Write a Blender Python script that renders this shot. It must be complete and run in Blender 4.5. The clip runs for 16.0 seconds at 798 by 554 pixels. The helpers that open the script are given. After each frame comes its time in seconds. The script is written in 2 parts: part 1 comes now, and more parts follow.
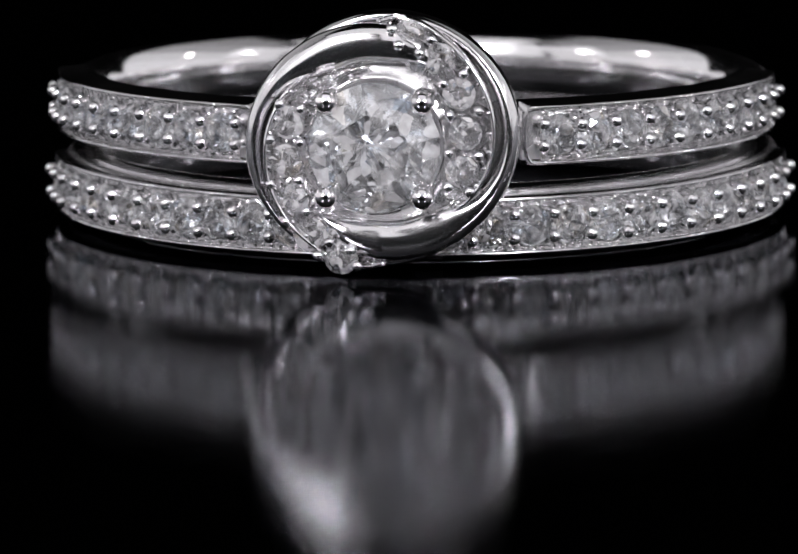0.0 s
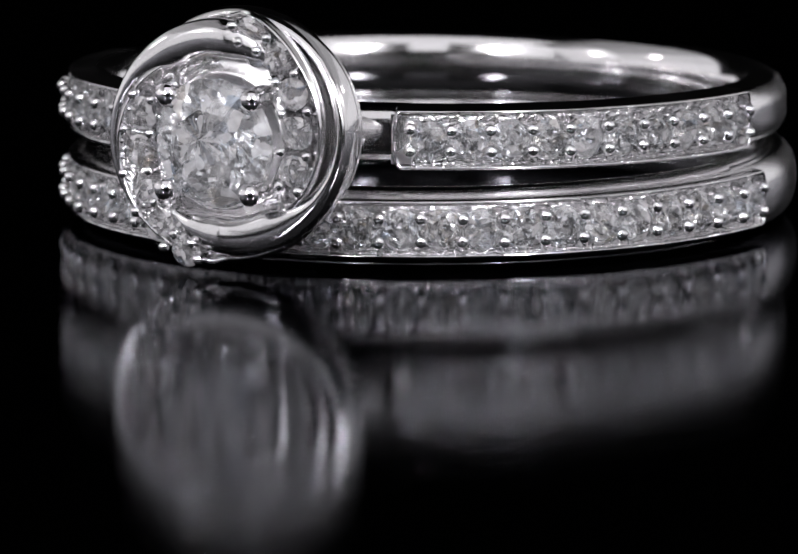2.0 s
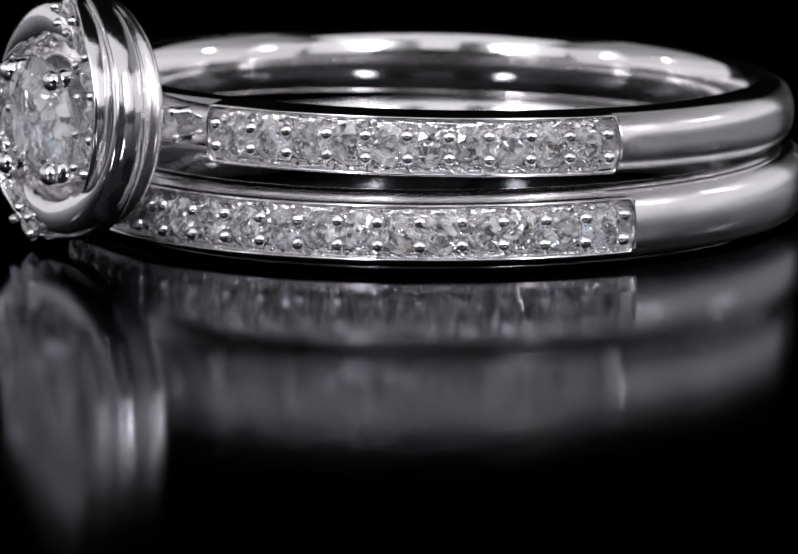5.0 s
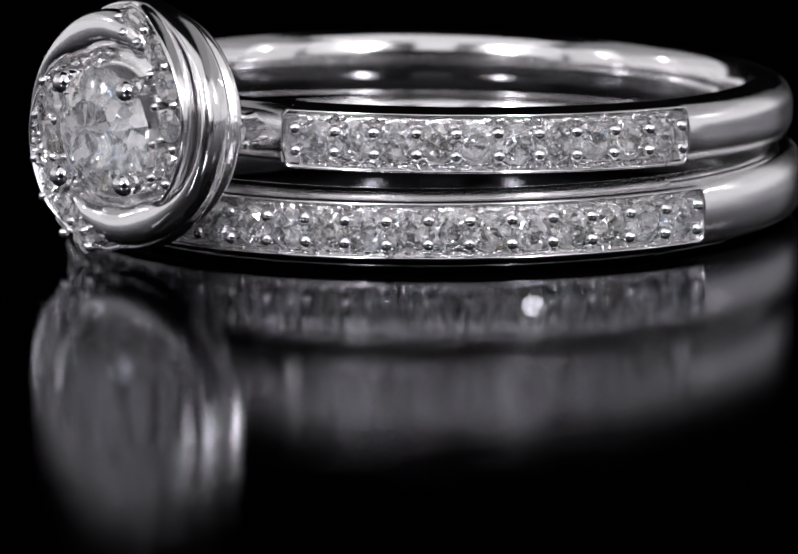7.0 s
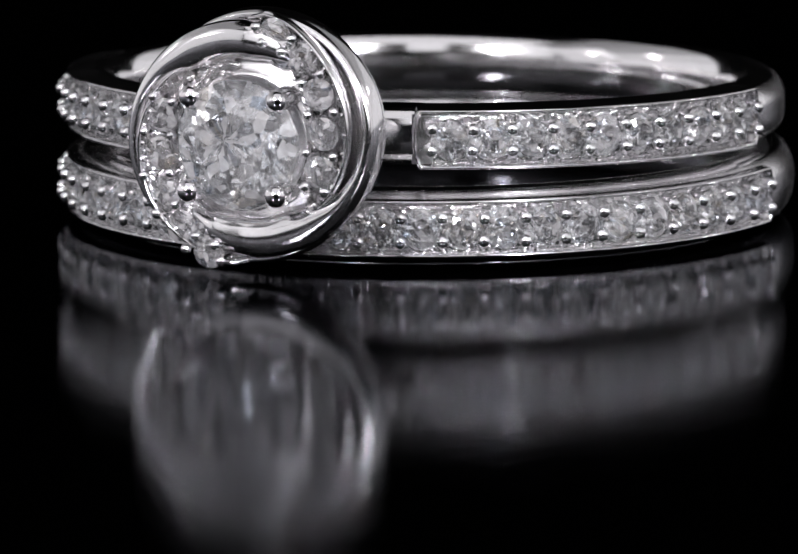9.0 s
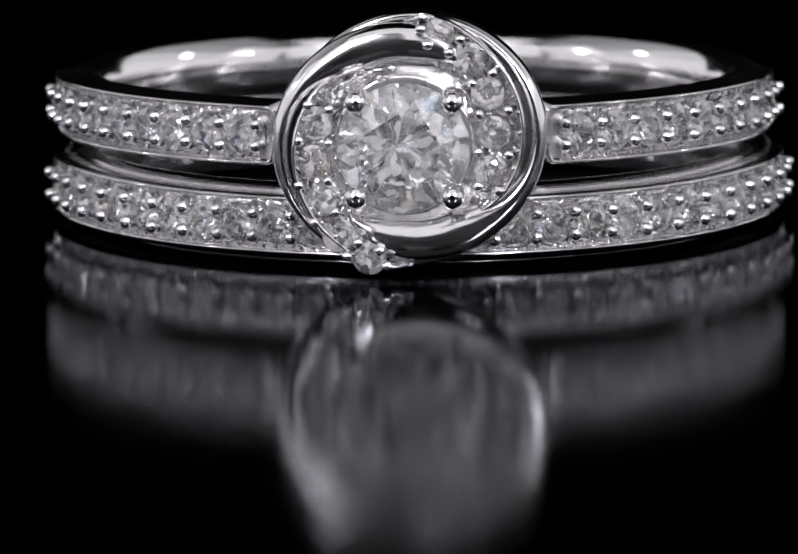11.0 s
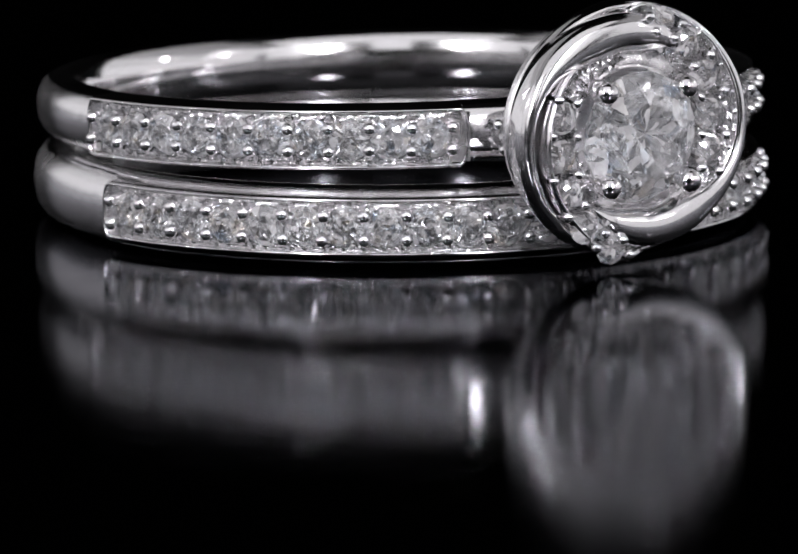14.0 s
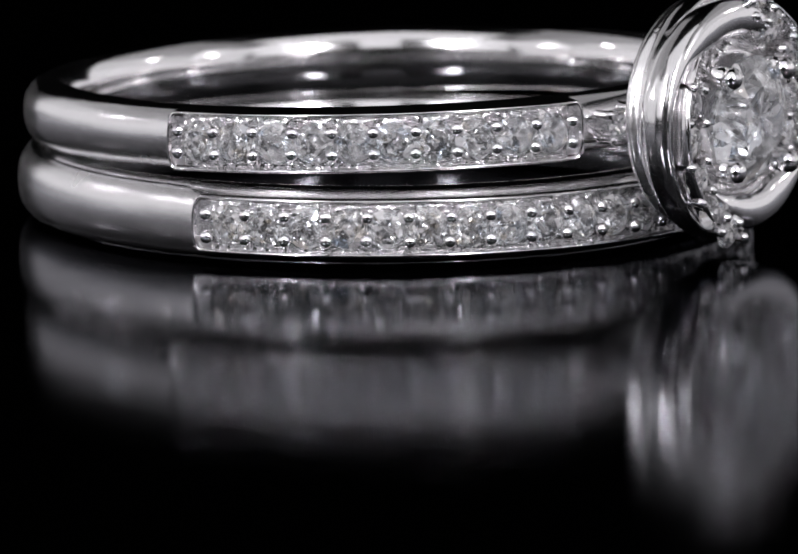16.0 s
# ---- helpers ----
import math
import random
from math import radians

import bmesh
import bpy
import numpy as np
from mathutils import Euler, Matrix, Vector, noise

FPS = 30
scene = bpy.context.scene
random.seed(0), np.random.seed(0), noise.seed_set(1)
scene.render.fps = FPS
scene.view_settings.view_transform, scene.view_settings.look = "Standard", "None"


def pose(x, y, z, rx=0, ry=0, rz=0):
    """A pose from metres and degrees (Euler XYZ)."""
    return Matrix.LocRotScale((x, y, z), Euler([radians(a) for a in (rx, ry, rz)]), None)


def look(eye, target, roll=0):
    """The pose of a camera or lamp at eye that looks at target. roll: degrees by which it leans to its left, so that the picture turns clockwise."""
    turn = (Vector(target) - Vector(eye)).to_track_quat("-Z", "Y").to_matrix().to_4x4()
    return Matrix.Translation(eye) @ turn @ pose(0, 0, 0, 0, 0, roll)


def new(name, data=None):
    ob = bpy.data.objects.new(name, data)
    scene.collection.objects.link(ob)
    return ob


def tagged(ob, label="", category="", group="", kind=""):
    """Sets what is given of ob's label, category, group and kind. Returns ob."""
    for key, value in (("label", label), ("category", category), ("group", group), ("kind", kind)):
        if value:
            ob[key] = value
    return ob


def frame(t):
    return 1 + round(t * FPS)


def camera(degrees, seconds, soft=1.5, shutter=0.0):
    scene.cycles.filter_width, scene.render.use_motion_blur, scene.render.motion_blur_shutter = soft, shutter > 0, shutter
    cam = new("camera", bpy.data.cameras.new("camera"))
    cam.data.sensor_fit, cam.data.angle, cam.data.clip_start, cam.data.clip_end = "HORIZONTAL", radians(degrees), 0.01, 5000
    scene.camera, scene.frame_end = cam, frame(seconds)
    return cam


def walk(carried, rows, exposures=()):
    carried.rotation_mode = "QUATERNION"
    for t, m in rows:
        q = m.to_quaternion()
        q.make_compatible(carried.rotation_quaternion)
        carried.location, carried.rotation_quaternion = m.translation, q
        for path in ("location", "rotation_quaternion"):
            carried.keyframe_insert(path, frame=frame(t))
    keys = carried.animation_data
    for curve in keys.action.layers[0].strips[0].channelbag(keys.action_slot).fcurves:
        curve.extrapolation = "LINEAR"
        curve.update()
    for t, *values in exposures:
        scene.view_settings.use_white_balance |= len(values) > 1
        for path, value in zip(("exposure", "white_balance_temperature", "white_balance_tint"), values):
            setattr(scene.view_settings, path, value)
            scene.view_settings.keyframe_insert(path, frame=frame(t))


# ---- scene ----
# The camera stands still on a stand, about 25 cm from the rings; the rings turn on their platform.
MM = 0.001
cam = camera(5.0, 16.0, soft=1.6)
CAM_POSE = look((0.0, -240.77 * MM, 37.05 * MM), (-0.100 * MM, 0.0, -1.63 * MM), -0.361)
cam.data.dof.use_dof, cam.data.dof.focus_distance, cam.data.dof.aperture_fstop = True, 0.2335, 200.0
walk(cam, [(0.0, CAM_POSE), (16.0, CAM_POSE)])

# ---- light: a dark studio with a softbox overhead and small lamps round the stand ----
world = bpy.data.worlds.new("studio_dark")
world.use_nodes = True
world.node_tree.nodes["Background"].inputs[0].default_value = (0.0, 0.0, 0.0, 1)
world.node_tree.nodes["Background"].inputs[1].default_value = 1.0
scene.world = world


def area_lamp(name, azimuth, elevation, distance, size_x, size_y, radiance, color=(1, 1, 1)):
    """A lamp aimed at the rings; azimuth 0 is the camera's side, positive to its right."""
    data = bpy.data.lights.new(name, "AREA")
    data.shape, data.size, data.size_y = "RECTANGLE", size_x, size_y
    data.energy = radiance * math.pi * size_x * size_y
    data.color = color
    a, e = radians(azimuth), radians(elevation)
    eye = (distance * math.cos(e) * math.sin(a), -distance * math.cos(e) * math.cos(a), distance * math.sin(e))
    ob = new(name, data)
    ob.matrix_world = look(eye, (0, 0, 0.003))
    return ob


TINT = (0.965, 0.945, 0.985)
area_lamp("softbox_top", 0, 64, 0.45, 0.56, 0.30, 0.78, TINT)
area_lamp("centre_panel", 0, 33, 0.60, 0.15, 0.28, 0.85, TINT)
for side in (-1, 1):
    # the side panels fade towards their tops
    for elevation, radiance in ((8, 0.78), (23, 0.64), (38, 0.36), (53, 0.26)):
        area_lamp("softbox_side", side * 111, elevation, 0.48, 0.60, 0.128, radiance, TINT)
    area_lamp("front_panel", side * 66, 20, 0.62, 0.26, 0.42, 0.72, TINT)
    area_lamp("key_panel", side * 38, 26, 0.60, 0.27, 0.42, 0.80, TINT)
    area_lamp("key_lamp", side * 28, 28, 0.45, 0.028, 0.13, 152.0, TINT)
    area_lamp("side_lamp", side * 71, 25, 0.45, 0.012, 0.030, 40.0, TINT)
    area_lamp("side_lamp", side * 103, 25, 0.45, 0.012, 0.030, 40.0, TINT)

scene.view_settings.exposure = 0.0


# ---- materials ----
def material(name):
    m = bpy.data.materials.new(name)
    m.use_nodes = True
    return m, m.node_tree.nodes, m.node_tree.links, m.node_tree.nodes["Principled BSDF"]


def metal(name, color, rough, scratch):
    m, nodes, links, bsdf = material(name)
    bsdf.inputs["Base Color"].default_value = (*color, 1)
    bsdf.inputs["Metallic"].default_value = 1.0
    coord = nodes.new("ShaderNodeTexCoord")
    fine = nodes.new("ShaderNodeTexNoise")
    fine.inputs["Scale"].default_value, fine.inputs["Detail"].default_value = 5200, 4
    coarse = nodes.new("ShaderNodeTexNoise")
    coarse.inputs["Scale"].default_value, coarse.inputs["Detail"].default_value = 420, 3
    spread = nodes.new("ShaderNodeMapRange")
    spread.inputs["To Min"].default_value, spread.inputs["To Max"].default_value = rough * 0.6, rough * 1.5
    bump = nodes.new("ShaderNodeBump")
    bump.inputs["Strength"].default_value, bump.inputs["Distance"].default_value = scratch, 0.00002
    for tex in (fine, coarse):
        links.new(coord.outputs["Object"], tex.inputs["Vector"])
    links.new(coarse.outputs["Fac"], spread.inputs["Value"])
    links.new(spread.outputs["Result"], bsdf.inputs["Roughness"])
    links.new(fine.outputs["Fac"], bump.inputs["Height"])
    links.new(bump.outputs["Normal"], bsdf.inputs["Normal"])
    return m


SILVER = metal("white_gold", (0.86, 0.85, 0.86), 0.13, 0.07)
SILVER_SATIN = metal("white_gold_satin", (0.86, 0.85, 0.86), 0.23, 0.07)
SILVER_INSIDE = metal("white_gold_polished", (0.86, 0.85, 0.86), 0.115, 0.05)
SILVER_CAST = metal("white_gold_cast", (0.82, 0.81, 0.82), 0.24, 0.6)
SILVER_BEAD = metal("white_gold_bead", (0.86, 0.85, 0.86), 0.09, 0.05)


def bright_cut(name, color, rough, scale, lift):
    """Metal cut by a graver into tiny uneven facets between the stones."""
    m, nodes, links, bsdf = material(name)
    bsdf.inputs["Base Color"].default_value = (*color, 1)
    bsdf.inputs["Metallic"].default_value, bsdf.inputs["Roughness"].default_value = 1.0, rough
    coord = nodes.new("ShaderNodeTexCoord")
    cuts = nodes.new("ShaderNodeTexVoronoi")
    cuts.inputs["Scale"].default_value = scale
    fine = nodes.new("ShaderNodeTexNoise")
    fine.inputs["Scale"].default_value, fine.inputs["Detail"].default_value = scale * 1.7, 2
    both = nodes.new("ShaderNodeMath")
    both.operation = "ADD"
    bump = nodes.new("ShaderNodeBump")
    bump.inputs["Strength"].default_value, bump.inputs["Distance"].default_value = 1.0, lift
    for tex in (cuts, fine):
        links.new(coord.outputs["Object"], tex.inputs["Vector"])
    links.new(cuts.outputs["Distance"], both.inputs[0])
    links.new(fine.outputs["Fac"], both.inputs[1])
    links.new(both.outputs[0], bump.inputs["Height"])
    links.new(bump.outputs["Normal"], bsdf.inputs["Normal"])
    return m


SILVER_CUT = bright_cut("white_gold_bright_cut", (0.60, 0.59, 0.60), 0.18, 5200, 0.00006)


def diamond_material(name, around, grain, clear, cloudy):
    """Real refracting, cloudy stone; pale and clear cells paint facet flashes and sparkle into it."""
    m, nodes, links, bsdf = material(name)
    nodes.remove(bsdf)
    glass = nodes.new("ShaderNodeBsdfGlass")
    glass.inputs["IOR"].default_value = 2.417
    glass.inputs["Roughness"].default_value = 0.0
    coord = nodes.new("ShaderNodeTexCoord")
    info = nodes.new("ShaderNodeObjectInfo")
    cells = nodes.new("ShaderNodeTexVoronoi")
    cells.voronoi_dimensions = "4D"
    cells.inputs["Scale"].default_value = 1.0
    axes = nodes.new("ShaderNodeSeparateXYZ")
    links.new(coord.outputs["Object"], axes.inputs[0])

    def calc(op, a, b=None):
        n = nodes.new("ShaderNodeMath")
        n.operation = op
        for slot, v in zip(n.inputs, (a, b)):
            if isinstance(v, (int, float)):
                slot.default_value = v
            elif v is not None:
                links.new(v, slot)
        return n.outputs[0]

    # the painted flashes run out from a point beside the stone's middle, unevenly
    warp = nodes.new("ShaderNodeTexNoise")
    warp.inputs["Scale"].default_value = grain * 0.45
    links.new(coord.outputs["Object"], warp.inputs["Vector"])
    bend = calc("MULTIPLY", calc("SUBTRACT", warp.outputs["Fac"], 0.5), 1.1 / grain)
    x = calc("ADD", calc("ADD", axes.outputs[0], 0.42 / grain), bend)
    y = calc("SUBTRACT", calc("SUBTRACT", axes.outputs[1], 0.55 / grain), bend)
    spoke = calc("MULTIPLY", calc("ARCTAN2", y, x), around / (2 * math.pi))
    reach = calc("MULTIPLY", calc("SQRT", calc("ADD", calc("MULTIPLY", x, x), calc("MULTIPLY", y, y))), grain)
    both = nodes.new("ShaderNodeCombineXYZ")
    links.new(spoke, both.inputs[0])
    links.new(reach, both.inputs[1])
    links.new(both.outputs[0], cells.inputs["Vector"])
    links.new(calc("MULTIPLY", info.outputs["Random"], 40.0), cells.inputs["W"])
    split = nodes.new("ShaderNodeSeparateColor")
    links.new(cells.outputs["Color"], split.inputs["Color"])
    # each cell's share of white stands for a facet's brightness
    tone = nodes.new("ShaderNodeMapRange")
    tone.inputs["From Min"].default_value = 0.42
    tone.inputs["To Min"].default_value, tone.inputs["To Max"].default_value = clear, cloudy
    specks = nodes.new("ShaderNodeTexNoise")
    specks.noise_dimensions = "4D"
    specks.inputs["Scale"].default_value, specks.inputs["Detail"].default_value = grain * 1.3, 2
    links.new(coord.outputs["Object"], specks.inputs["Vector"])
    links.new(calc("MULTIPLY", info.outputs["Random"], 17.0), specks.inputs["W"])
    mottle = calc("MULTIPLY", calc("SUBTRACT", specks.outputs["Fac"], 0.5), 0.55)
    links.new(calc("ADD", calc("MULTIPLY", split.outputs[0], 0.95), calc("ADD", mottle, 0.02)), tone.inputs["Value"])
    # warm and cool cell tints paint coloured glints into the glass
    fire = nodes.new("ShaderNodeValToRGB")
    stops = fire.color_ramp.elements
    stops[0].position, stops[0].color = 0.0, (1.0, 0.93, 0.82, 1)
    stops[1].position, stops[1].color = 1.0, (0.80, 0.89, 1.0, 1)
    for place, colour in ((0.08, (0.985, 0.985, 0.99, 1)), (0.93, (0.97, 0.985, 1.0, 1))):
        stops.new(place).color = colour
    links.new(split.outputs[1], fire.inputs[0])
    links.new(fire.outputs[0], glass.inputs["Color"])
    cloud = nodes.new("ShaderNodeBsdfDiffuse")
    cloud.inputs["Color"].default_value = (0.88, 0.87, 0.88, 1)
    glow = nodes.new("ShaderNodeBsdfTranslucent")
    glow.inputs["Color"].default_value = (0.88, 0.87, 0.88, 1)
    haze = nodes.new("ShaderNodeMixShader")
    haze.inputs[0].default_value = 0.35
    links.new(cloud.outputs[0], haze.inputs[1])
    links.new(glow.outputs[0], haze.inputs[2])
    mix = nodes.new("ShaderNodeMixShader")
    links.new(tone.outputs["Result"], mix.inputs[0])
    links.new(glass.outputs[0], mix.inputs[1])
    links.new(haze.outputs[0], mix.inputs[2])
    links.new(mix.outputs[0], nodes["Material Output"].inputs["Surface"])
    return m


DIAMOND = diamond_material("diamond", 11.0, 5200, 0.03, 0.34)
# centre and halo stones get more white, painting in a brighter sparkle
CLEAR_DIAMOND = diamond_material("clear_diamond", 21.0, 2600, 0.03, 0.46)
HALO_DIAMOND = diamond_material("halo_diamond", 11.0, 5200, 0.05, 0.52)


def acrylic_material():
    """Black plate with a soft, weak mirror image."""
    m, nodes, links, bsdf = material("black_acrylic")
    nodes.remove(bsdf)
    gloss = nodes.new("ShaderNodeBsdfGlossy")
    gloss.distribution = "BECKMANN"
    body = nodes.new("ShaderNodeBsdfDiffuse")
    body.inputs["Color"].default_value = (0.0001, 0.0001, 0.00012, 1)
    layer = nodes.new("ShaderNodeMixShader")
    edge = nodes.new("ShaderNodeFresnel")
    edge.inputs["IOR"].default_value = 1.42
    coord = nodes.new("ShaderNodeTexCoord")
    dust = nodes.new("ShaderNodeTexNoise")
    dust.inputs["Scale"].default_value, dust.inputs["Detail"].default_value = 700, 5
    spread = nodes.new("ShaderNodeMapRange")
    spread.inputs["To Min"].default_value, spread.inputs["To Max"].default_value = 0.095, 0.125
    film = nodes.new("ShaderNodeMixRGB")
    film.inputs[1].default_value, film.inputs[2].default_value = (0.42, 0.425, 0.45, 1), (0.55, 0.55, 0.58, 1)
    links.new(coord.outputs["Object"], dust.inputs["Vector"])
    links.new(dust.outputs["Fac"], spread.inputs["Value"])
    links.new(dust.outputs["Fac"], film.inputs[0])
    links.new(spread.outputs["Result"], gloss.inputs["Roughness"])
    links.new(film.outputs[0], gloss.inputs["Color"])
    links.new(edge.outputs[0], layer.inputs[0])
    links.new(body.outputs[0], layer.inputs[1])
    links.new(gloss.outputs[0], layer.inputs[2])
    links.new(layer.outputs[0], nodes["Material Output"].inputs["Surface"])
    return m


ACRYLIC = acrylic_material()


def cloth_material():
    m, nodes, links, bsdf = material("black_cloth")
    weave = nodes.new("ShaderNodeTexNoise")
    weave.inputs["Scale"].default_value = 900
    ramp = nodes.new("ShaderNodeMixRGB")
    ramp.inputs[1].default_value, ramp.inputs[2].default_value = (0.0003, 0.0003, 0.0003, 1), (0.0006, 0.0006, 0.0006, 1)
    links.new(weave.outputs["Fac"], ramp.inputs[0])
    links.new(ramp.outputs[0], bsdf.inputs["Base Color"])
    bsdf.inputs["Roughness"].default_value = 1.0
    bsdf.inputs["Specular IOR Level"].default_value = 0.0
    return m


CLOTH = cloth_material()


# ---- mesh helpers; all shapes are given in millimetres ----
def mesh(name, verts, faces, mat, smooth=True):
    me = bpy.data.meshes.new(name)
    me.from_pydata([(x * MM, y * MM, z * MM) for x, y, z in verts], [], faces)
    bm = bmesh.new()
    bm.from_mesh(me)
    bmesh.ops.recalc_face_normals(bm, faces=bm.faces)
    bm.to_mesh(me)
    bm.free()
    me.materials.append(mat)
    me.polygons.foreach_set("use_smooth", [smooth] * len(me.polygons))
    return me


def part(name, data, parent, label="", at=None):
    ob = new(name, data)
    ob.parent = parent
    if at is not None:
        ob.matrix_basis = at
    return tagged(ob, label) if label else ob


def strip(rings, closed_along=False, closed_across=True, caps=True):
    """Joins rings of equally many points into a skin."""
    n, k = len(rings), len(rings[0])
    verts = [v for ring in rings for v in ring]
    faces = []
    for i in range(n if closed_along else n - 1):
        j = (i + 1) % n
        for a in range(k if closed_across else k - 1):
            b = (a + 1) % k
            faces.append((i * k + a, i * k + b, j * k + b, j * k + a))
    if caps and not closed_along and closed_across:
        faces.append(tuple(range(k)))
        faces.append(tuple((n - 1) * k + a for a in range(k)))
    return verts, faces


def on_ring(r, theta, z):
    """A point of a ring: theta in degrees from the front, positive to the right."""
    t = radians(theta)
    return r * math.sin(t), -r * math.cos(t), z


def ramp(x, table):
    xs, ys = zip(*table)
    return float(np.interp(x, xs, ys))


# ---- gem and bead meshes, made once ----
def brilliant(name, radius, crown=0.34, depth=0.86, table=0.57, n=8, mat=None):
    """A round brilliant with its girdle at z 0 and its table up."""
    r = radius
    ring = lambda rr, z, count, turn: [(rr * math.cos(2 * math.pi * (k + turn) / count), rr * math.sin(2 * math.pi * (k + turn) / count), z) for k in range(count)]
    tab = ring(r * table, r * crown, n, 0)
    star = ring(r * 0.79, r * crown * 0.56, n, 0.5)
    gt = ring(r, r * 0.03, 2 * n, 0)
    gb = ring(r, -r * 0.03, 2 * n, 0)
    low = ring(r * 0.36, -r * depth * 0.64, n, 0.5)
    verts = tab + star + gt + gb + low + [(0, 0, -r * depth)]
    T, S, G, B, L, C = 0, n, 2 * n, 4 * n, 6 * n, 7 * n
    faces = [tuple(range(n))]
    for k in range(n):
        k1, m = (k + 1) % n, 2 * n
        faces += [(T + k, S + k, T + k1)]
        faces += [(S + k, G + 2 * k, G + 2 * k + 1), (S + k, G + 2 * k + 1, G + (2 * k + 2) % m)]
        faces += [(T + k, G + 2 * k, S + k), (T + k1, S + k, G + (2 * k + 2) % m)]
        faces += [(B + 2 * k, L + k, B + 2 * k + 1), (B + 2 * k + 1, L + k, B + (2 * k + 2) % m)]
        faces += [(B + 2 * k, L + (k - 1) % n, C, L + k)]
    for k in range(2 * n):
        k1 = (k + 1) % (2 * n)
        faces.append((G + k, B + k, B + k1, G + k1))
    return mesh(name, verts, faces, mat or DIAMOND, smooth=False)


def bead(name, radius, stem, flat=0.92, wide=0.8):
    """A prong: a short stem with a round head, its head's middle at z 0."""
    rows = [(-stem, radius * wide), (-radius * 0.55, radius * wide)]
    for a in (-30, -5, 20, 42, 62, 78):
        rows.append((radius * flat * math.sin(radians(a)), radius * math.cos(radians(a))))
    rings = [[(rr * math.cos(2 * math.pi * k / 14), rr * math.sin(2 * math.pi * k / 14), z) for k in range(14)] for z, rr in rows]
    return mesh(name, *strip(rings), SILVER_BEAD)


PAVE_GEM = brilliant("pave_diamond", 0.545)
HALO_GEM = brilliant("halo_diamond", 0.43, mat=HALO_DIAMOND)
TINY_GEM = brilliant("tiny_diamond", 0.32, mat=HALO_DIAMOND)
CENTRE_GEM = brilliant("centre_diamond", 1.70, crown=0.30, depth=0.87, mat=CLEAR_DIAMOND)
BEAD = bead("bead_prong", 0.18, 0.42)
HALO_BEAD = bead("halo_prong", 0.145, 0.62)
GRAIN = bead("grain", 0.075, 0.3)
CLAW = bead("claw_prong", 0.32, 1.6, wide=0.95)


def stone_seat(name, length, height, hole, deep):
    """A flat bit of the bed with a countersunk hole for one stone."""
    n = 24
    rims = []
    for k in range(n):
        a = 2 * math.pi * (k + 0.5) / n
        c, q = math.cos(a), math.sin(a)
        f = min(length / 2 / max(abs(c), 1e-6), height / 2 / max(abs(q), 1e-6))
        ex, ey = c * f, q * f
        if abs(abs(math.degrees(math.atan2(abs(q), abs(c)))) - math.degrees(math.atan2(height, length))) < 7.5:
            ex, ey = math.copysign(length / 2, c), math.copysign(height / 2, q)
        rims.append(((ex, ey, -0.02), (c * hole * 1.02, q * hole * 1.02, 0.0), (c * hole, q * hole, -0.03), (c * hole * 0.25, q * hole * 0.25, -deep)))
    verts, faces = strip([[r[j] for r in rims] for j in range(4)], caps=False)
    faces.append(tuple(3 * n + k for k in range(n)))
    return mesh(name, verts, faces, SILVER_CUT, smooth=False)


def bed_plate(name, length, height):
    """The plain end of a bed, beyond the last stone."""
    x, y = length / 2, height / 2
    verts = [(a, b, c) for c in (-0.2, 0.0) for a, b in ((-x, -y), (x, -y), (x, y), (-x, y))]
    faces = [(0, 1, 2, 3), (4, 5, 6, 7), (0, 1, 5, 4), (1, 2, 6, 5), (2, 3, 7, 6), (3, 0, 4, 7)]
    return mesh(name, verts, faces, SILVER_CAST, smooth=False)


END_PLATE = bed_plate("bed_plate", 0.52, 1.26)
SEAT = stone_seat("stone_seat", 1.08, 1.31, 0.53, 0.48)


def outward(r, theta, z, spin=0.0, tip=0.0):
    """The pose of a stone or bead whose top points away from the ring's axis."""
    x, y, zz = on_ring(r, theta, z)
    return pose(x * MM, y * MM, zz * MM, 0, 0, theta) @ pose(0, 0, 0, 90 + tip, 0, 0) @ pose(0, 0, 0, 0, 0, spin)


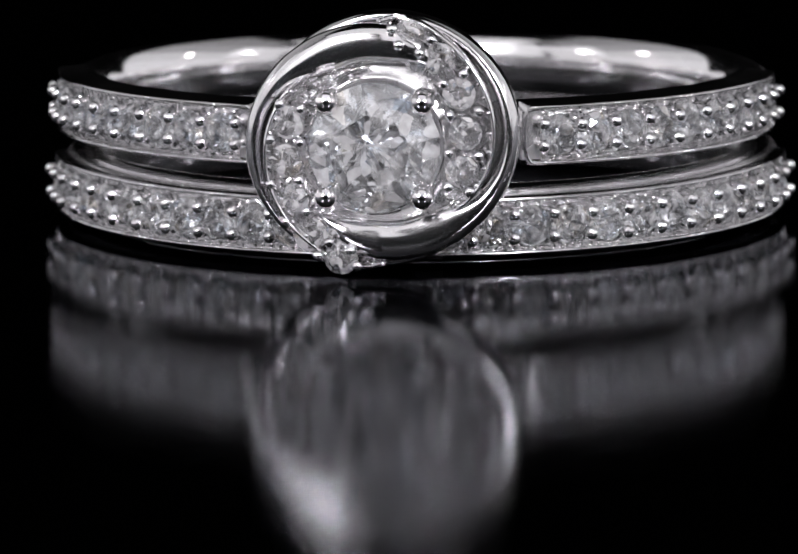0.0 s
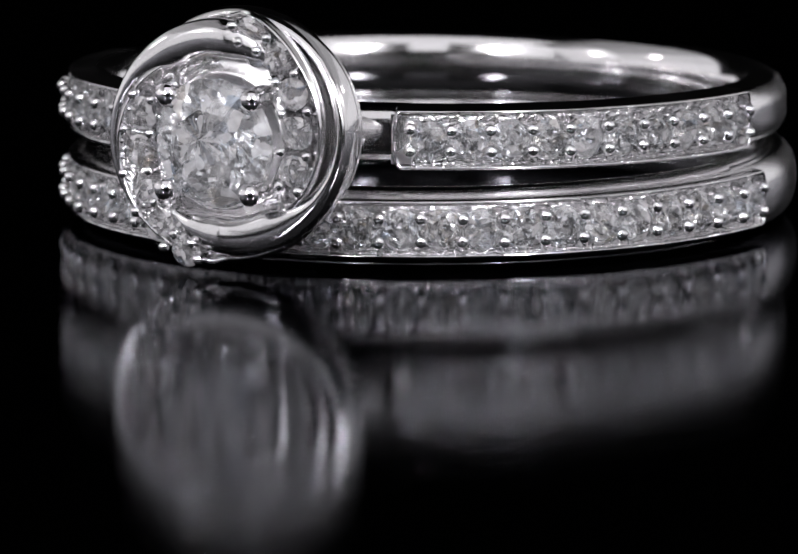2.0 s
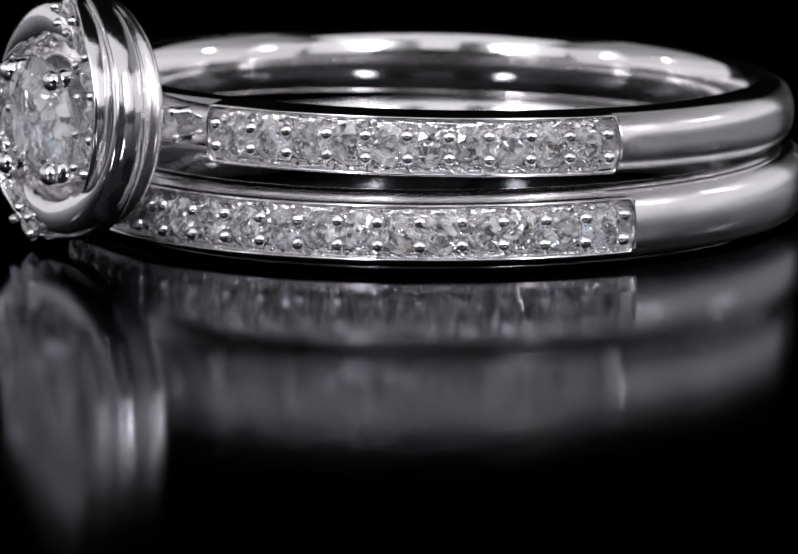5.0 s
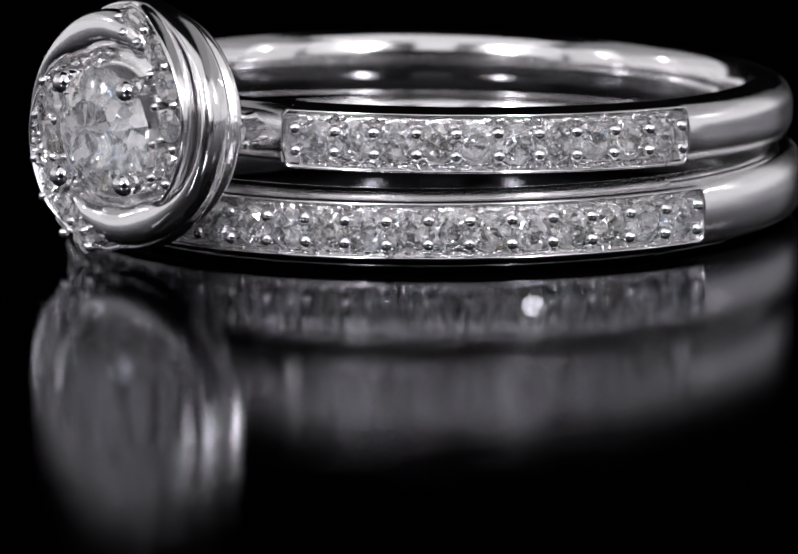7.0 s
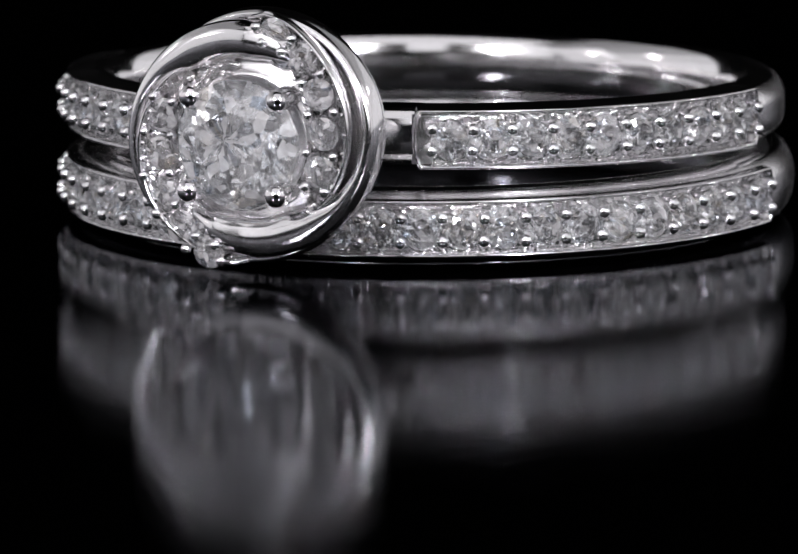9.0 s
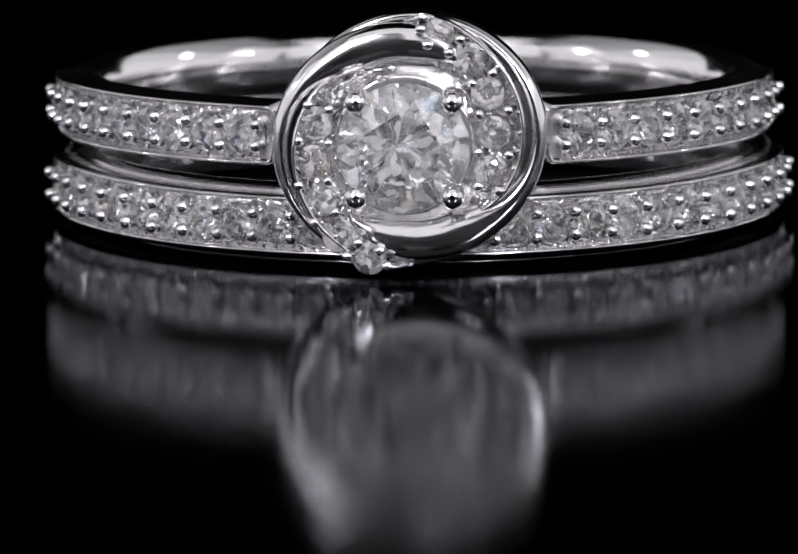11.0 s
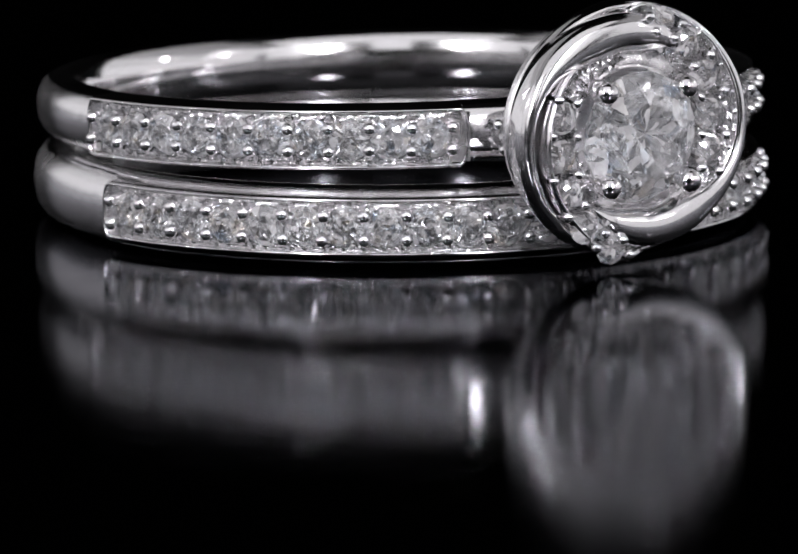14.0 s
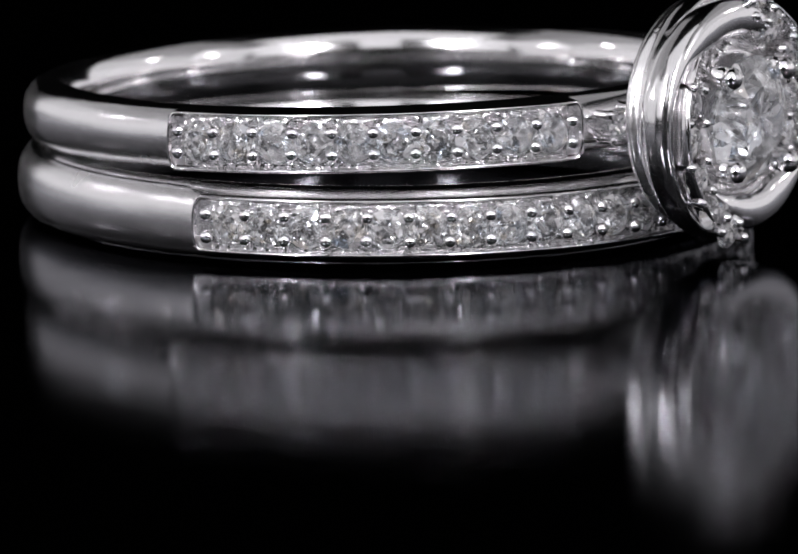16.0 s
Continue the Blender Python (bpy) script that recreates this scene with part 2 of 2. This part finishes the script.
# ---- ring parts ----
def shank(name, parent, centre, half, beds, label, plate, thick, size=1.0, neck=None):
    """The hoop: comfort-fit inside, flat edges, domed outside, thinner at the back, cut down under the rows of stones."""
    inside = [(8.40, 0.0), (8.41, 0.30), (8.45, 0.52), (8.53, 0.72), (8.62, 0.87), (8.73, 0.965), (8.82, 0.998), (8.87, 1.0)]
    dome = [(0.0, 9.70), (0.2, 9.685), (0.4, 9.65), (0.55, 9.60), (0.68, 9.52), (0.78, 9.43), (0.86, 9.33), (0.92, 9.22), (0.96, 9.10), (0.985, 8.99), (1.0, 8.90)]
    outside = [(ramp(q, dome), q) for q in (0.995, 0.985, 0.96, 0.93, 0.90, 0.86, 0.82, 0.78, 0.74, 0.70, 0.66, 0.62, 0.56, 0.48, 0.38, 0.26, 0.13, 0.0)]
    shape = inside + outside
    outline = shape + [(r, -q) for r, q in shape[-2:0:-1]]
    rings = []
    for k in range(720):
        th = k / 2 - 180.0
        near = max([-9.0] + [min(th - a, b - th) for a, b in beds])
        top = ramp(near, [(0.0, 9.75), (0.4, 9.63), (2.9, 9.63), (3.4, 9.22)])
        inset = min(th - neck[0], neck[1] - th) if neck else -1.0
        waist = 1.0 - 0.12 * min(1.0, max(0.0, inset / 1.5))
        slim = ramp(th, thick)
        low = ramp(abs(th), [(0, 1.0), (95, 1.0), (125, 1.06), (150, 1.03), (180, 0.97)]) if neck else 1.0
        ring = []
        for r, q in outline:
            r = 8.40 + (r - 8.40) * slim
            if inset > 0:
                r = 8.40 + (r - 8.40) * (1.0 - 0.22 * min(1.0, inset / 1.2))
            elif abs(q) * half < plate - 0.07:
                r = min(r, top)
            ring.append(on_ring(r * size, th, centre(th) + q * half * low * (waist if q < 0 else 1.0)))
        rings.append(ring)
    hoop = mesh(name, *strip(rings, closed_along=True), SILVER_SATIN)
    hoop.materials.append(SILVER_INSIDE)
    for face in hoop.polygons:
        th = math.degrees(math.atan2(face.center.x, -face.center.y))
        if math.hypot(face.center.x, face.center.y) < 8.85 * size * MM or abs(face.center.z / MM - centre(th)) > 0.84 * half or (neck and neck[0] < th < neck[1]):
            face.material_index = 1
    return part(name, hoop, parent, label)


def stone_channel(parent, centre, half, start, end, columns, seed, size=1.0, apart=0.305):
    """A raised frame with a row of stones held by shared beads."""
    rnd = random.Random(seed)
    mid_r = 9.7 * size
    arc = lambda th: radians(th) * mid_r
    a0, a1 = sorted((start, end))
    L, rc = arc(a1) - arc(a0), 0.66

    def outline(offset, count=10):
        """A rounded rectangle in arc length and height, drawn in by offset."""
        pts = []
        x0, x1, h = offset, L - offset, half - offset
        rr = max(rc - offset, 0.05)
        for cx, cy, begin in ((x1 - rr * 0.36, h - rr, 0), (x0 + rr * 0.36, h - rr, 90), (x0 + rr * 0.36, -h + rr, 180), (x1 - rr * 0.36, -h + rr, 270)):
            for k in range(count + 1):
                a = radians(begin + 90 * k / count)
                pts.append((cx + rr * 0.36 * math.cos(a), cy + rr * math.sin(a)))
            n_edge = 40 if begin in (0, 180) else 4
            nxt = {0: (x0 + rr * 0.36, h), 90: (x0, -h + rr), 180: (x1 - rr * 0.36, -h), 270: (x1, h - rr)}[begin]
            px, py = pts[-1]
            for k in range(1, n_edge):
                pts.append((px + (nxt[0] - px) * k / n_edge, py + (nxt[1] - py) * k / n_edge))
        return pts

    rings = []
    for offset, r in ((-0.07, 9.0), (-0.02, 9.55), (0.0, 9.70), (0.025, 9.755), (0.06, 9.755), (0.085, 9.72), (0.105, 9.60), (0.11, 9.15)):
        loop = []
        for s, z in outline(offset):
            th = a0 + math.degrees(s / mid_r)
            loop.append(on_ring(r * size, th, centre(th) + z))
        rings.append(loop)
    rim = part("stone_channel", mesh("stone_channel", *strip(rings, caps=False), SILVER), parent, "raised polished frame round a row of small diamonds")
    for th in columns:
        for s in (-1, 1):
            part("prong", BEAD, rim, at=outward(9.88 * size + rnd.uniform(-0.02, 0.02), th + rnd.uniform(-0.15, 0.15), centre(th) + s * apart + rnd.uniform(-0.02, 0.02)))
    for th in (columns[0] - 1.4, columns[-1] + 1.4):
        part("bed_plate", END_PLATE, rim, at=outward(9.64 * size, th, centre(th)))
    for a, b in zip(columns[:-1], columns[1:]):
        th = (a + b) / 2
        part("stone_seat", SEAT, rim, at=outward(9.63 * size, th, centre(th)))
        part("diamond", PAVE_GEM, rim, at=outward(9.67 * size + rnd.uniform(-0.02, 0.02), th, centre(th), rnd.uniform(0, 45), rnd.uniform(-6, 6)))
    return rim


def wedding_band():
    ring = tagged(new("wedding_band"), "white gold wedding band with small diamonds, flat on black acrylic", "ring")
    level = lambda th: 1.02
    right = [12.9 + 6.27 * k for k in range(13)]
    left = [-(5.5 + 6.256 * k) for k in range(13)]
    whole = sorted(left + [0.6, 6.8] + right)
    shank("shank", ring, level, 1.0, [(-83.7, 91.0)], "smooth domed white gold hoop", 0.74, [(-180, 0.86), (-150, 0.95), (-110, 0.90), (-88, 0.90), (-80, 1.0), (84, 1.0), (92, 0.97), (150, 0.95), (180, 0.86)])
    stone_channel(ring, level, 0.74, -83.7, 91.0, whole, 3)
    return ring


SLIM = 0.98  # the upper ring is a little smaller than the band


def engagement_ring():
    ring = tagged(new("engagement_ring"), "white gold engagement ring with swirled diamond halo on wedding band", "ring")
    level = lambda th: 3.11 + 0.26 * math.cos(radians(th))
    right = [24.86 + 6.274 * k for k in range(11)]
    left = [-(23.5 + 6.33 * k) for k in range(10, -1, -1)]
    shank("shank", ring, level, 0.84, [(22.0, 90.5), (-89.7, -20.7), (-23.5, 23.5)], "smooth domed white gold hoop", 0.77,
          [(-180, 0.85), (-150, 1.04), (-128, 1.06), (-112, 0.94), (-94, 0.93), (-84, 1.0), (84, 1.0), (94, 1.06), (130, 1.07), (150, 1.0), (180, 0.85)], SLIM, neck=(-22.6, 23.9))
    stone_channel(ring, level, 0.77, 22.0, 90.5, right, 5, SLIM, 0.285)
    stone_channel(ring, level, 0.77, -89.7, -20.7, left, 7, SLIM, 0.285)
    head(ring)
    return ring


# ---- the swirled head; u to the right, v up, w away from the ring's axis ----
HEAD_Z = 3.43
HEAD_IN = 0.30
# the ribbons and the gallery sit a little deeper, higher and to one side of the centre stone
METAL_U, METAL_V, METAL_IN = 0.14, 0.12, 0.14


def on_head(u, v, w):
    return u, -(w - HEAD_IN - 0.055 * v), HEAD_Z + v


def at_head(u, v, w, spin=0.0, lean_u=0.0, lean_v=0.0):
    x, y, z = on_head(u, v, w)
    return pose(x * MM, y * MM, z * MM, 90 + 3.1 + lean_v, 0, lean_u) @ pose(0, 0, 0, 0, 0, spin)


FOOT = [(232, 2.35), (248, 2.10), (265, 2.0), (300, 2.10), (315, 2.30), (330, 2.68), (345, 2.92), (360, 3.03), (380, 3.08), (400, 3.10), (430, 3.05), (470, 2.98), (500, 2.95), (535, 2.90)]
OUTER = [(232, 2.50), (248, 2.85), (265, 3.00), (290, 3.10), (310, 3.22), (330, 3.36), (350, 3.48), (370, 3.54), (385, 3.52), (400, 3.46), (430, 3.34), (470, 3.24), (500, 3.20), (535, 3.12)]
CREST = [(232, 11.85), (248, 12.02), (270, 12.06), (290, 12.0), (310, 11.93), (330, 11.86), (350, 11.80), (380, 11.72), (430, 11.50), (470, 11.32), (500, 11.20), (535, 11.08)]
WIDEST = [(232, 11.55), (300, 11.52), (345, 11.15), (430, 10.95), (535, 10.85)]
BED_OUT = [(-52, 2.45), (-40, 2.64), (-27, 2.78), (-6, 2.93), (14, 3.03), (33, 3.09), (58, 3.18), (72, 3.27), (84, 3.27), (92, 3.12)]
RIM = [(-52, 11.75), (-30, 12.0), (0, 12.14), (45, 12.10), (66, 11.88), (92, 11.60)]
BED_IN = [(-52, 2.35), (-30, 1.95), (0, 1.78), (40, 1.80), (55, 2.0), (70, 2.45), (92, 3.08)]


def halo_bed(parent, turn):
    """A crescent of metal with a thin rim, in which the halo's stones are set."""
    rings = []
    for k in range(73):
        phi = -52 + 2.0 * k
        ri, ro = ramp(phi, BED_IN), ramp(phi, BED_OUT)
        ri = min(ri, ro - 0.1)
        a = radians(phi + turn)
        rim = ramp(phi, RIM)
        cut = ((ri, 11.1), (ri, 11.50), (ri + 0.3 * (ro - ri), 11.60), (ro - 0.13, rim - 0.22), (ro - 0.10, rim - 0.05), (ro - 0.06, rim), (ro - 0.02, rim - 0.02), (ro, rim - 0.10), (ro + 0.01, 11.65), (ro - 0.02, 11.1))
        rings.append([on_head(rr * math.cos(a) + METAL_U * 0.85, rr * math.sin(a) + METAL_V * 0.85, ww) for rr, ww in cut])
    data = mesh("halo_bed", *strip(rings), SILVER_CUT)
    # the rim and the wall outside it are polished
    data.materials.append(SILVER)
    for n in range(72):
        for k in (4, 5, 6, 7, 8):
            data.polygons[n * 10 + k].material_index = 1
    return part("halo_bed", data, parent, "crescent of small pave diamonds with beaded edges")


def swirl_band(parent, turn):
    """A polished ribbon that starts beside the centre stone and winds outwards round the head."""
    rings = []
    for k in range(121):
        phi = 232 + 2.5 * k
        ri, ro, top = ramp(phi, FOOT), ramp(phi, OUTER), ramp(phi, CREST)
        mid, wide, low = (ri + ro) / 2, (ro - ri) / 2, min(ramp(phi, WIDEST), top - 0.12)
        cut = [(ri + 0.04, min(11.2, low - 0.12))]
        for deg in range(180, -1, -12):
            b = radians(deg)
            cut.append((mid + wide * math.cos(b) * (1 + 0.12 * math.sin(b)), low + (top - low) * math.sin(b) ** 0.8))
        cut += [(ro - 0.01, min(11.35, low - 0.05)), (ro - 0.04, min(10.98, low - 0.12)), (ro - 0.3, min(10.96, low - 0.14))]
        a = radians(phi + turn)
        rings.append([on_head(rr * math.cos(a) + METAL_U, rr * math.sin(a) + METAL_V, ww) for rr, ww in cut])
    return part("swirl_band", mesh("swirl_band", *strip(rings), SILVER), parent, "mirror-polished white gold ribbon winding round the halo")


def halo_grain_bed():
    """A low curved strip of bright-cut metal between the centre stone and the ribbon."""
    rings = []
    for k in range(31):
        a = radians(95 + 70 * k / 30)
        edge = 0.25 * math.sin(math.pi * k / 30) ** 0.5
        rings.append([on_head(rr * math.cos(a), rr * math.sin(a), w) for rr, w in ((2.0 - edge, 11.5), (2.0 - edge * 0.8, 11.64), (2.0 + edge * 0.9, 11.66), (2.0 + edge, 11.5))])
    return mesh("grain_bed", *strip(rings), SILVER_CUT)


def head(ring):
    profile = [(1.3, 9.2), (2.2, 9.7), (2.8, 10.22), (3.08, 10.34), (3.22, 10.44), (3.27, 10.55), (3.22, 10.66), (3.14, 10.74), (3.14, 10.80), (3.28, 10.86), (3.36, 10.96), (3.38, 11.06), (3.32, 11.17), (3.26, 11.25), (3.18, 11.30), (3.15, 11.50), (2.6, 11.52), (2.0, 11.55), (1.80, 11.60), (1.74, 11.68), (1.67, 11.60), (1.2, 11.0), (0.1, 10.5)]
    rings = []
    for k in range(96):
        a = 2 * math.pi * k / 96
        squash = 1 - 0.045 * (1 - math.cos(2 * (a - radians(12))))
        rings.append([on_head(rr * math.cos(a) * (squash if rr > 2.5 else 1) + METAL_U * (rr > 2.5), rr * math.sin(a) * (squash if rr > 2.5 else 1) + METAL_V * (rr > 2.5), w - METAL_IN * (rr > 2.5)) for rr, w in profile])
    base = part("gallery", mesh("gallery", *strip(rings, closed_along=True, closed_across=False), SILVER_CAST), ring, "layered white gold gallery under the halo")
    beds = {}
    for turn, sign in ((0, 1), (180, -1)):
        swirl_band(base, turn)
        beds[sign] = halo_bed(ring, turn)
    rnd = random.Random(11)
    stones = [(0.88, 2.84), (1.66, 2.24), (2.14, 1.36), (2.30, 0.36), (2.22, -0.62), (1.05, 2.28)]
    beads = [(1.44, 2.76), (1.16, 2.42), (2.27, 1.90), (1.74, 1.64), (2.66, 0.95), (1.92, 0.84), (2.66, -0.19), (1.90, -0.12), (2.42, -1.10), (1.88, -0.98), (0.44, 3.02), (0.62, 2.62)]
    for sign in (1, -1):
        for n, (u, v) in enumerate(stones):
            gem = TINY_GEM if n == 5 else HALO_GEM
            part("diamond", gem, beds[sign], at=at_head(sign * u, sign * v, 11.84, rnd.uniform(0, 45), rnd.uniform(-6, 6), rnd.uniform(-6, 6)))
        # fine cut grains along both edges of the crescent
        for phi in range(-40, 84, 9):
            a = radians(phi + (0 if sign > 0 else 180) + rnd.uniform(-2, 2))
            for rr, w in ((ramp(phi, BED_OUT) - 0.13, ramp(phi, RIM) - 0.12), (ramp(phi, BED_IN) + 0.10, 11.72)):
                part("grain", GRAIN, beds[sign], at=at_head(rr * math.cos(a) + METAL_U * 0.85, rr * math.sin(a) + METAL_V * 0.85, w + rnd.uniform(-0.03, 0.03)))
        for u, v in beads:
            part("prong", HALO_BEAD, beds[sign], at=at_head(sign * u, sign * v, 12.02))
    # raised grains on the seat beside the centre stone
    seat = part("grain_bed", halo_grain_bed(), base, "speckled metal beside the centre stone")
    for k in range(26):
        a, rr = radians(98 + 2.5 * k + rnd.uniform(-1.5, 1.5)), rnd.choice((1.86, 2.02, 2.16)) + rnd.uniform(-0.04, 0.04)
        part("grain", GRAIN, seat, at=at_head(rr * math.cos(a), rr * math.sin(a), 11.70 + rnd.uniform(-0.04, 0.06)))
    part("centre_diamond", CENTRE_GEM, ring, "large round brilliant-cut diamond", at=at_head(0, 0, 12.02, 11))
    for u, v in ((-1.20, 1.21), (1.24, 1.21), (-1.21, -1.20), (1.24, -1.20)):
        part("claw", CLAW, ring, "rounded polished claw", at=at_head(u, v, 12.40))
    for sign in (-1, 1):
        for th in (13.6,):
            stone = part("shoulder_stone", HALO_GEM, ring, "small diamond beside the head", at=outward(9.58, sign * th, 3.40, 10))
            for du, dv in ((-0.42, 0.34), (0.42, 0.34), (-0.42, -0.34), (0.42, -0.34)):
                part("prong", HALO_BEAD, stone, at=pose(du * MM, dv * MM, 0.10 * MM))


# ---- the setting ----
def slab(name, w, d, z0, z1, y_mid, mat):
    w, d = w / 2, d / 2
    verts = [(x, y_mid + y, z) for z in (z0, z1) for x, y in ((-w, -d), (w, -d), (w, d), (-w, d))]
    faces = [(0, 1, 2, 3), (4, 5, 6, 7), (0, 1, 5, 4), (1, 2, 6, 5), (2, 3, 7, 6), (3, 0, 4, 7)]
    return new(name, mesh(name, verts, faces, mat, smooth=False))


tagged(slab("ground", 900, 900, -5.0, 0.0, 50, ACRYLIC), "black glossy acrylic display surface", "surface", kind="structure")
tagged(slab("backdrop", 1400, 8, -5.0, 800.0, 520, CLOTH), "plain black cloth backdrop", "backdrop", kind="structure")

band = wedding_band()
jewel = engagement_ring()


# ---- what turns: both rings ride on the slowly turning platform ----
TURN = [(0.0, 0.0), (0.5, -5.54), (1.0, -11.18), (1.5, -16.81), (2.0, -22.42), (2.5, -28.03), (3.0, -33.62), (3.5, -39.16), (4.0, -44.68), (4.5, -50.15), (5.0, -55.5), (5.15, -57.0), (5.25, -57.8), (5.34, -58.1), (5.43, -57.8),
        (5.53, -57.0), (5.68, -55.5), (6.0, -52.2), (6.5, -46.77), (7.0, -41.28), (7.5, -35.73), (8.0, -30.14), (8.5, -24.52), (9.0, -18.92), (9.5, -13.3), (10.0, -7.6), (10.5, -1.86), (11.0, 3.9), (11.5, 9.6), (12.0, 15.32), (12.5, 21.04),
        (13.0, 26.67), (13.5, 32.26), (14.0, 37.83), (14.5, 43.36), (15.0, 48.81), (15.5, 54.15), (16.0, 59.35)]


def motions():
    for ring, x, y in ((band, 0.508, 1.047), (jewel, 0.397, 0.839)):
        walk(ring, [(t, pose(0, 0, 0, 0, 0, a) @ pose(x * MM, y * MM, 0, 0, 0, -5.35)) for t, a in TURN])


motions()
